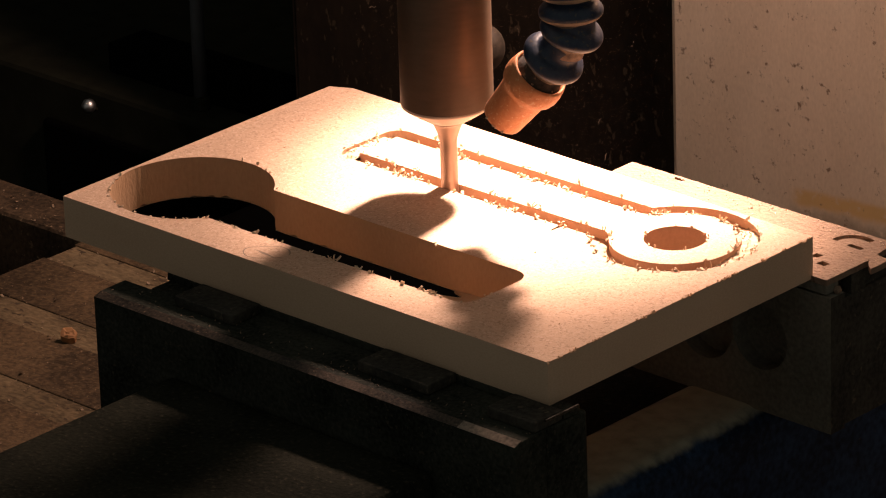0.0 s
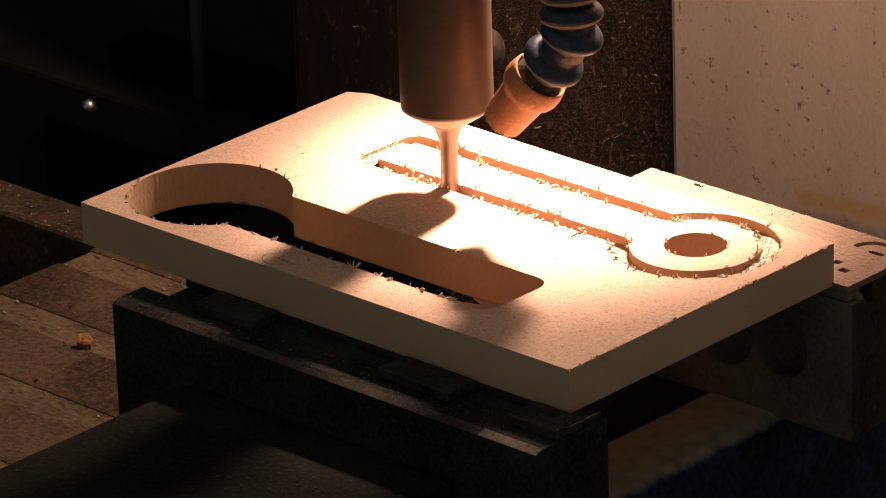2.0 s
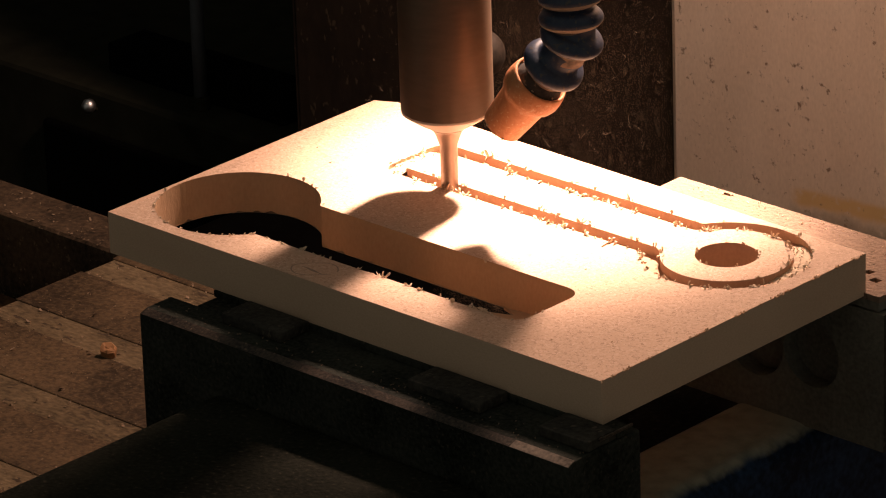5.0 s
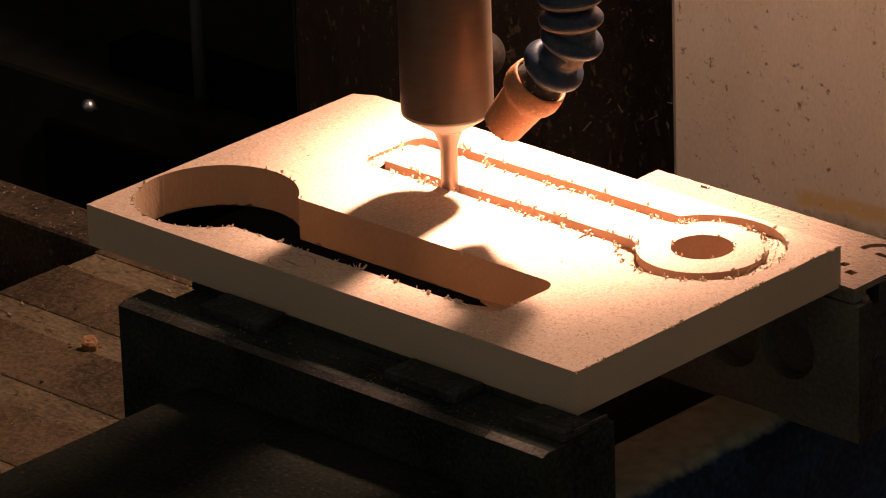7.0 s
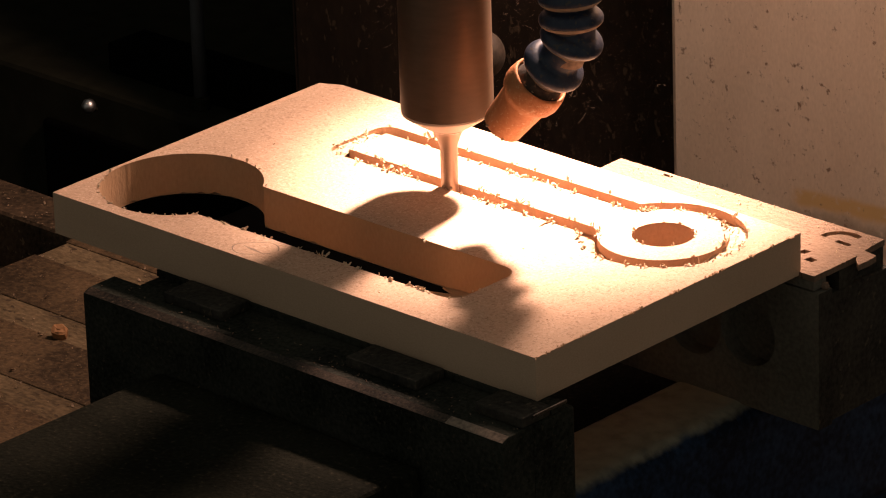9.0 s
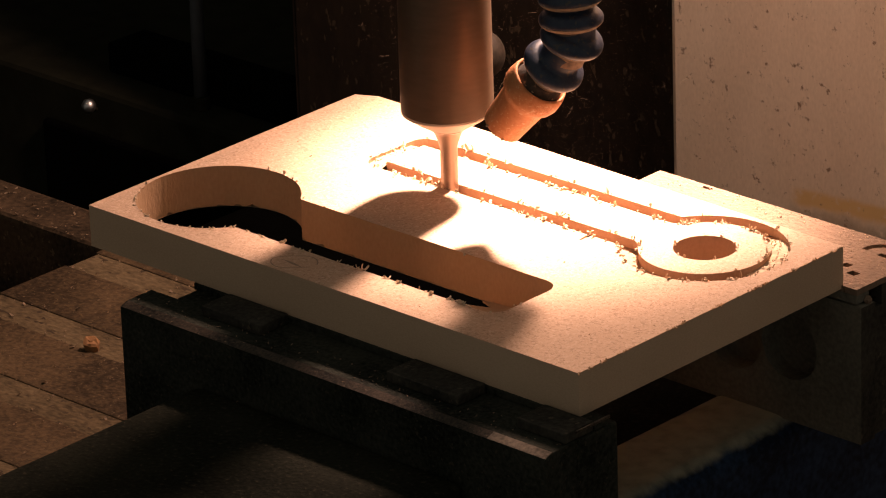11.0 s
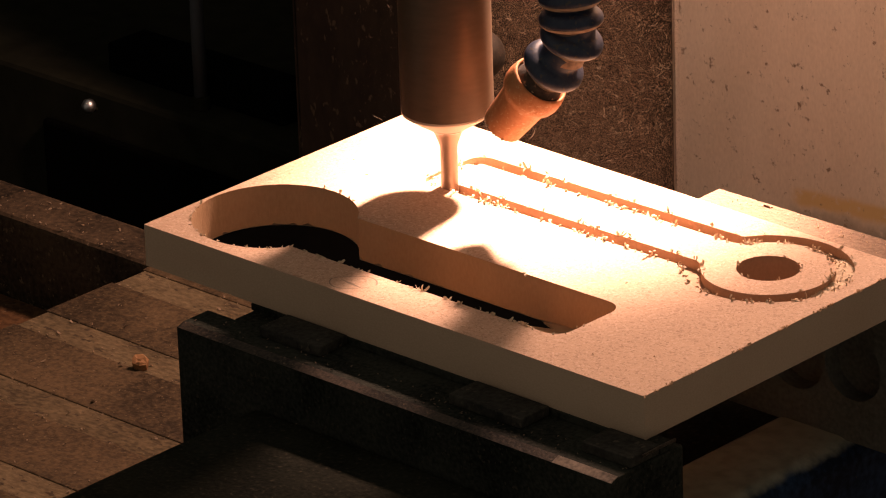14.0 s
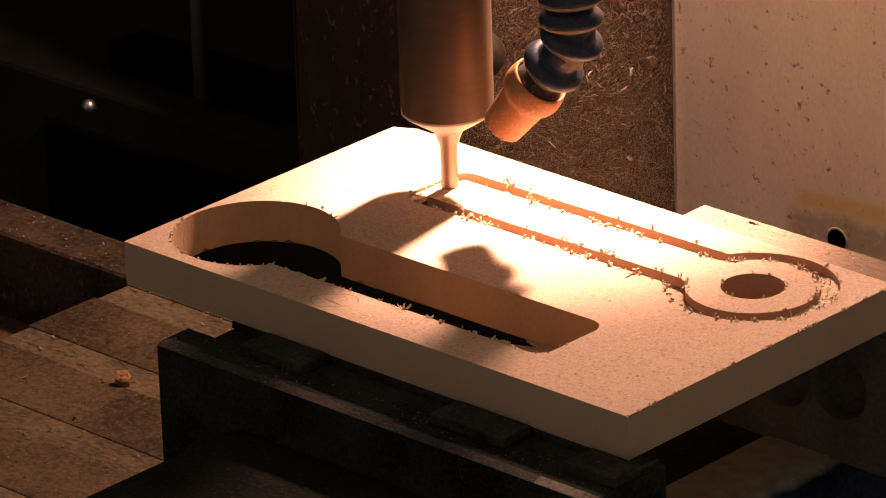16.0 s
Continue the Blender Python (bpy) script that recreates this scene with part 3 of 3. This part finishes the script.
# ------------------------------------------------------------------ column
def machine_column():
    c = thing("machine_column", (210, 650, -1100), "cream painted mill column with a worn yellow stripe, flecked with rust", "machine column")
    part("casting", box(-103, 520, 560, 760, -1100, 700, 4), "cream_paint", c)
    # nothing is drilled: a flat dark disc paints the hole's inner shade
    hole = part("bolt_hole_shade", revolve([(0.2, 0.25), (3, 0.25), (6.7, 0.25)], (19, 560, -200), (0, -1, 0), 32), "trough_iron", c, "flat dark disc painted as the shade inside a drilled hole")
    part("hole_rim", revolve([(8.0, 0.05), (7.6, 0.3), (6.8, 0.4), (6.4, 0.2)], (19, 560, -200), (0, -1, 0), 32), "worn_cream", hole, "grimy chipped rim", True)
    return c


column = machine_column()
def rear_guard():
    g = thing("rear_guard", (-277, 603, -1100), "dark brown sheet-metal guard beside the column", "guard panel")
    part("sheet", box(-446, -108, 600, 603, -1100, 700, 0.6), "guard_brown", g)
    part("flange", box(-449, -446.2, 600.4, 603, -1100, 700, 0.6), "guard_brown", g)
    return g


guard = rear_guard()


# ------------------------------------------------------------------ shavings and dust
def curl(bm, at, length, width, bend, turn):
    """One thin curled shaving."""
    n = 4
    rows = []
    a = 0.0
    p = Vector((0, 0, 0))
    for k in range(n + 1):
        rows.append((p.copy(), a))
        p += Vector((math.cos(a), 0, math.sin(a))) * (length / n)
        a += bend / n
    m = turn.to_matrix()
    grid = []
    for p, a in rows:
        w = width * (0.6 + 0.4 * math.sin(3.0 * (p.length / length)))
        up = Vector((-math.sin(a), 0, math.cos(a))) * 0.12
        grid.append([bm.verts.new(Vector(at) + m @ (p + Vector((0, s * w / 2, 0)) + o)) for s, o in ((-1, up), (1, up), (1, -up), (-1, -up))])
    for g, h in zip(grid, grid[1:]):
        for j in range(4):
            bm.faces.new((g[j], g[(j + 1) % 4], h[(j + 1) % 4], h[j]))
    bm.faces.new(grid[0])
    bm.faces.new(grid[-1][::-1])


def any_turn(up=1.0):
    return Euler((random.uniform(-1, 1) * up, random.uniform(-1.5, 0.2) * up, random.uniform(0, 6.28)))


def stuff(name, bm, mat, label, category):
    bmesh.ops.recalc_face_normals(bm, faces=bm.faces)
    return solid(name, bm, mat, label, category, "stuff")


def board_shavings():
    random.seed(5)
    bm = bmesh.new()

    def along(pts, keep, spread, lo, hi, z=0.1):
        for x, y in pts:
            if random.random() < keep(x, y) * (0.35 if x < 84 and y > 110 else 1.0):
                for _ in range(random.choice((1, 1, 1, 2, 3))):
                    dx, dy = random.gauss(0, spread), random.gauss(0, spread)
                    curl(bm, (x + dx, y + dy, z), random.uniform(lo, hi), random.uniform(0.5, 1.7), random.uniform(-2.5, 3.5), any_turn())

    out = densify(wrench(*CUT_AT, -1, 8.9), 1.1)
    isl = densify(wrench(*CUT_AT, -1, -0.4), 1.1)
    opn = densify(wrench(*POCKET_AT, 1, 8.9), 1.0)
    def clump(x, y, low, high):
        return (1.7 if x > 228 and y > 95 else 1.0) * low + (high - low) * max(0.0, noise.noise(Vector((x / 7, y / 7, 3.3))) * 2.2)

    along(out, lambda x, y: clump(x, y, 0.14, 0.6) if (y < 141 or x > 262) else clump(x, y, 0.05, 0.35), 0.5, 0.7, 2.4)
    along(isl, lambda x, y: clump(x, y, 0.04, 0.3) if y < 141 else clump(x, y, 0.16, 0.7), 0.45, 0.8, 2.8)
    along(out, lambda x, y: clump(x, y, 0.0, 0.10), 0.8, 2.5, 4.5)
    along(isl, lambda x, y: clump(x, y, 0.0, 0.10), 0.7, 2.5, 4.5)
    along([(62.3 + random.uniform(-1, 3), random.uniform(122, 160)) for _ in range(40)], lambda x, y: 0.5, 0.8, 0.8, 2.2, -0.6)   # heap at the handle end
    along(circle(*CUT_AT, 14.9, 60), lambda x, y: 0.25, 0.4, 0.7, 1.8)
    along(opn, lambda x, y: clump(x, y, 0.3, 0.8) if y < 30 and 72 < x < 230 else (0.22 if y < 40 else 0.02), 0.3, 0.6, 1.9)
    along([(x, y) for x, y in opn if y < 26 and 85 < x < 215], lambda x, y: clump(x, y, 0.0, 0.2), 0.5, 2.0, 3.6)

    def heap(place, n, m):
        """Packed chips lying in the groove: place(u, v) gives the lumpy surface."""
        rows = [[bm.verts.new(place(u / n, v / m)) for v in range(m + 1)] for u in range(n + 1)]
        for u in range(n):
            for v in range(m):
                bm.faces.new((rows[u][v], rows[u + 1][v], rows[u + 1][v + 1], rows[u][v + 1]))
        for u in range(1, n):
            for v in range(m + 1):
                if random.random() < 0.3:
                    curl(bm, rows[u][v].co + Vector((0, 0, 0.2)), random.uniform(0.6, 1.8), random.uniform(0.5, 1.2), random.uniform(-2, 3), any_turn(0.5))

    def ring_heap(u, v):
        a, r = radians(-32 + 120 * u), 30.3 + 9.0 * v
        lump = noise.noise(Vector((a * 9, r / 3, 1.0)))
        return (CUT_AT[0] + r * math.cos(a), CUT_AT[1] + r * math.sin(a), -2.4 + 0.9 * lump - 6.5 * abs(2 * u - 1) ** 4)

    def end_heap(u, v):
        x, y = 62.8 + 8.8 * v, 118.5 + 43 * u
        return (x, y, -1.5 + 0.9 * noise.noise(Vector((x / 3, y / 3, 2.0))) - 4.5 * abs(2 * u - 1) ** 4)

    heap(ring_heap, 44, 6)
    heap(end_heap, 30, 6)
    return stuff("wood_shavings", bm, "shaving", "pale curled wood shavings along the milled edges", "wood shavings")


def board_edge_fuzz():
    random.seed(8)
    bm = bmesh.new()
    for k in range(900):
        y = random.uniform(0, 182)
        if noise.noise(Vector((y / 4, 1.7, 0.4))) < 0.05 + random.uniform(0, 0.3):
            continue
        curl(bm, (308.1, y, -0.3), random.uniform(0.4, 1.5), random.uniform(0.3, 0.9), random.uniform(-1, 2), any_turn(0.45))
    for x, y, g in ((38, 110, 1.6), (262, 20, 1.0), (300, 60, 0.9), (150, 178, 0.8), (221, 88, 1.0), (284, 34, 0.8), (205, 10, 0.9), (20, 120, 0.7)):
        curl(bm, (x, y, 0.1), g, g * 0.6, 0.8, Euler((0.1, -0.1, x)))
    return stuff("edge_splinters", bm, "mdf_cut", "short torn fibres on the board's sawn edge", "splinters")


def table_chips():
    random.seed(11)
    bm = bmesh.new()
    for k in range(560):
        x, y = random.uniform(-285, 60), random.uniform(-60, 303)
        s = random.uniform(0.5, 1.5) if random.random() < 0.9 else random.uniform(1.5, 3)
        floor_z = TABLE - 0.6 if any(a < y < b for a, b in ((-54, -31), (19, 42), (92, 115), (165, 188), (238, 261))) else TABLE + 0.1
        curl(bm, (x, y, floor_z + 0.3), s, s * 0.6, random.uniform(0, 2), Euler((random.uniform(-0.4, 0.4), random.uniform(-0.4, 0.2), random.uniform(0, 6.28))))
    for y0 in (-54, -31, 19, 42, 92, 115, 165, 188, 238, 261):   # crumbs along the slot edges
        for k in range(70):
            s = random.uniform(0.4, 1.4)
            curl(bm, (random.uniform(-284, 20), y0 + random.gauss(0, 1.1), TABLE - random.uniform(0.1, 1.6)), s, s * 0.8, random.uniform(0, 2), any_turn(0.5))
    for k in range(60):
        x, y = random.uniform(-460, -290), random.uniform(272, 304)
        s = random.uniform(0.6, 2.2)
        curl(bm, (x, y, TABLE - 0.8), s, s * 0.6, random.uniform(0, 2), Euler((random.uniform(-0.4, 0.4), random.uniform(-0.4, 0.2), random.uniform(0, 6.28))))
    return stuff("table_chips", bm, "table_chip", "fine pale chips scattered over the iron table", "wood chips")


def vise_chips():
    random.seed(12)
    bm = bmesh.new()
    for k in range(150):
        x, y = random.uniform(153, 315), random.choice((random.uniform(190, 235), random.uniform(226, 236)))
        if 290 < x < 308 and (y < 205 or y > 218):
            continue
        s = random.uniform(0.3, 1.0)
        curl(bm, (x, y, -18.8), s, s * 0.6, random.uniform(0, 2), any_turn(0.4))
    for k in range(60):
        a = random.uniform(1.1, 3.3)
        curl(bm, (299.5 + 9.9 * math.cos(a), 221.6 + 9.9 * math.sin(a), -22.0), random.uniform(0.6, 1.8), 1.0, 2.0, any_turn(0.5))
    top = stuff("jaw_shavings", bm, "shaving", "pale shavings and chips on the fixed jaw", "wood chips")
    bm = bmesh.new()
    for k in range(70):
        curl(bm, (random.uniform(58, 316), random.uniform(-28, -14), -24.2), random.uniform(0.4, 1.2), 0.5, 1.0, any_turn(0.4))
    for k in range(60):
        curl(bm, (random.uniform(106, 266), random.uniform(-150, -34), -52.8), random.uniform(0.4, 1.2), 0.5, 1.0, any_turn(0.4))
    return top, stuff("vise_chips", bm, "dusty_iron", "fine sawdust and chips lying on the moving jaw", "wood chips")


def offcut():
    bm = revolve([(3.6, 0), (4.4, 0.4), (4.6, 6.5), (4.2, 7.2), (0.5, 7.0)], (-192, 168, TABLE - 0.6), (0.3, -0.25, 1), 7)
    random.seed(4)
    for v in bm.verts:
        v.co += Vector((random.uniform(-1.3, 1.3), random.uniform(-1.3, 1.3), random.uniform(-1.2, 0.6)))
    bmesh.ops.recalc_face_normals(bm, faces=bm.faces)
    return solid("wood_offcut", bm, "offcut_wood", "small orange-brown wood offcut lying in the T-slot", "offcut")


def pencil_mark():
    bm = bmesh.new()
    ring = []
    for k in range(40):
        a = 2 * math.pi * k / 40
        c, t = Vector((124.5, 11.5)), radians(22)
        row = []
        for g in (1.0, 0.94):
            ex, ey = 11.5 * g * math.cos(a), 7.5 * g * math.sin(a) * (1 + 0.2 * math.sin(2 * a))
            row.append(bm.verts.new((c.x + ex * math.cos(t) - ey * math.sin(t), c.y + ex * math.sin(t) + ey * math.cos(t), 0.06)))
        ring.append(row)
    for k in range(36):
        p, q = ring[k], ring[k + 1]
        bm.faces.new((p[0], p[1], q[1], q[0]))
    bm.faces.new([bm.verts.new(p) for p in ((117.5, 10.6, 0.06), (124, 9.0, 0.06), (133.5, 8.8, 0.06), (125, 10.6, 0.06))])
    ob = part("pencil_mark", bm, "graphite", board, "looped pencil scribble")
    return ob


pencil_mark()
chips = [board_shavings(), board_edge_fuzz(), table_chips(), *vise_chips(), offcut()]


def flying_chips(seed, strands, flour, cx, wide):
    """A whirl of hair-thin curled fibres with wood flour between them."""
    rng = np.random.default_rng(seed)
    verts, faces = [], []
    for k in range(strands):
        a, r = rng.uniform(0, 6.28), wide * math.sqrt(rng.random())
        p = Vector((cx + r * math.cos(a), 420 + r * math.sin(a), -125 + 217 * rng.random() ** 1.4))
        way, side = Vector(rng.normal(size=3)).normalized(), Vector(rng.normal(size=3))
        side = (side - way * side.dot(way)).normalized()
        length, width, bend = rng.uniform(2.0, 7.5), rng.choice((0.025, 0.03, 0.045, 0.07)) * (6 if k % 60 == 7 else 1), rng.uniform(-1.7, 1.7)
        n, first = 5, len(verts)
        axis = way.cross(side)
        for q in range(n + 1):
            w = width * (0.35 if q in (0, n) else 1.0)
            verts += [tuple(p + axis * w), tuple(p - axis * w * 0.5 + side * w * 0.8), tuple(p - axis * w * 0.5 - side * w * 0.8)]
            turn = Matrix.Rotation(bend / n, 3, axis)
            way, side = turn @ way, turn @ side
            p = p + way * (length / n)
        for q in range(n):
            b = first + 3 * q
            faces += [(b + i, b + (i + 1) % 3, b + 3 + (i + 1) % 3, b + 3 + i) for i in range(3)]
        faces += [(first + 2, first + 1, first), (first + 3 * n, first + 3 * n + 1, first + 3 * n + 2)]
    a, r = rng.uniform(0, 6.28, flour), wide * np.sqrt(rng.random(flour))
    z = -165 + 260 * rng.random(flour) ** 1.35                 # thicker low down
    at = np.stack((cx + r * np.cos(a), 420 + r * np.sin(a), z), axis=1)
    shape = np.array(((1, 0, -0.6), (-0.6, 0.9, -0.5), (-0.6, -0.9, -0.5), (0, 0, 1)))
    grit = (at[:, None, :] + shape[None] * rng.uniform(0.08, 0.16, (flour, 1, 1))).reshape(-1, 3)
    start = len(verts) + 4 * np.arange(flour)
    tri = (start[:, None, None] + np.array(((0, 2, 1), (0, 1, 3), (1, 2, 3), (2, 0, 3)))[None]).reshape(-1, 3)
    verts = np.concatenate((np.array(verts), grit))
    hairs = len(faces)
    faces += tri.tolist()
    c = mm(cx, 420, -120)
    me = bpy.data.meshes.new("flying_shavings")
    me.from_pydata(((verts - np.array((cx, 420, -120))) / 1000).tolist(), [], faces)
    me.materials.append(M["dust_hair"])
    me.materials.append(M["wood_flour"])
    me.polygons.foreach_set("material_index", [int(k >= hairs) for k in range(len(faces))])
    ob = new("flying_shavings", me)
    ob.location = c
    return tagged(ob, "thin curled wood fibres whirling in the air behind the board", "wood shavings", "", "stuff")


clouds = [flying_chips(21, 110, 9000, -90, 90), flying_chips(22, 520, 120000, -68, 68), flying_chips(23, 2200, 230000, -64, 70)]


# ------------------------------------------------------------------ dark background
def dim_background():
    foot = Vector((-601.8, 662.8, -300.4))
    cab = thing("dark_cabinet", (-630.8, 650.0, -1100), "dark metal cabinet standing in the shadows", "cabinet")
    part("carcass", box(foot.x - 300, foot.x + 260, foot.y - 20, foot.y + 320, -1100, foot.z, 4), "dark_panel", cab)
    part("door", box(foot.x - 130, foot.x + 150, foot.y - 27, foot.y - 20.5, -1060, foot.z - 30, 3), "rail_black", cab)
    pole = thing("upright_pipe", tuple(foot), "thin grey upright pipe standing on the dark cabinet", "pipe")
    part("tube", revolve([(4.6, 0), (4.6, 60), (4.6, 700)], foot, (0, 0, 1), 24), "grey_pipe", pole, "", True)
    part("collar", revolve([(6, 0.1), (6, 8), (5, 9)], foot, (0, 0, 1), 24), "dark_panel", pole)
    c = Vector((-448.1, 423.9, -189.8))
    knob = thing("chrome_knob", tuple(c), "small shiny ball knob in the dark", "knob")
    part("ball", revolve([(0.5, -4.5), (2.8, -3.6), (4.3, -1.5), (4.5, 0), (4.3, 1.5), (2.8, 3.6), (0.5, 4.5)], c, (0, 0, 1), 24), "chrome", knob, "", True)
    part("stem", revolve([(1.5, 0), (1.5, 60)], c, (-0.64, 0.67, -0.39), 12), "dark_wall", knob)
    steel = thing("steel_bar", (-620, 690, -300.4), "black steel bar lying on the dark cabinet", "steel bar")
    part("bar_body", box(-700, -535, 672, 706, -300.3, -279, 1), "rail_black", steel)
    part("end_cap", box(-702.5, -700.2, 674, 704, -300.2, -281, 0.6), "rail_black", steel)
    return pole


dim_background()


# ------------------------------------------------------------------ movement
TURN1, TURN2, TURN3 = 5.55, 8.95, 14.28


def table_shift(t):
    """How far the table has gone from its first place, in millimetres."""
    if t < TURN1:
        x, y = 6.22 * t, 0.0
    elif t < TURN2:
        x, y = 34.5 - 12.45 * (t - TURN1), 0.0
    elif t < TURN3:
        x, y = -7.9 + 12.6 * (t - TURN2), 0.0
    else:
        r, s = 4.2, 13.1 * (t - TURN3)
        a = min(s / r, math.pi / 2)
        x, y = 59.3 + r * math.sin(a), -r * (1 - math.cos(a)) - max(0.0, s - r * math.pi / 2)
    return x, y - 0.009 * x


def head_drop(t):
    return -3.75 * min(t / TURN1, 1.0)


def settled(t, early):
    """0 while a whirl of chips is up, 1 once it has sunk behind the table; early: it is up in the first pass too."""
    def ease(a, b):
        f = min(1.0, max(0.0, (t - a) / (b - a)))
        return f * f * (3 - 2 * f)
    if early:
        return 1 - 0.75 * ease(-1.0, 1.5) - 0.25 * ease(2.2, 4.0) + ease(4.3, 6.2) - ease(12.05, 12.5)
    return 1 - ease(12.1, 12.75)


def motions():
    times = [k / 10 for k in range(161)]
    for ob in (table, vise, board, *chips):
        p = ob.location.copy()
        walk(ob, [(t, Matrix.Translation(p + Vector((*table_shift(t), 0)) / 1000)) for t in times])
    for ob in (spindle, hose, fitting):
        p = ob.location.copy()
        walk(ob, [(t, Matrix.Translation(p + Vector((0, 0, head_drop(t) / 1000)))) for t in times])
    for k, ob in enumerate(clouds):
        p = ob.location.copy()
        rows = []
        for t in times:
            rise = -430 * settled(t, k == 1) if k else 0
            rows.append((t, Matrix.Translation(p + Vector((0, 0, rise / 1000))) @ pose(0, 0, 0, 0, 0, (190 + 45 * k) * t)))
        walk(ob, rows)
    walk(end_mill, [(k / 30, pose(0, 0, 0, 0, 0, 80 * k)) for k in range(481)])


motions()
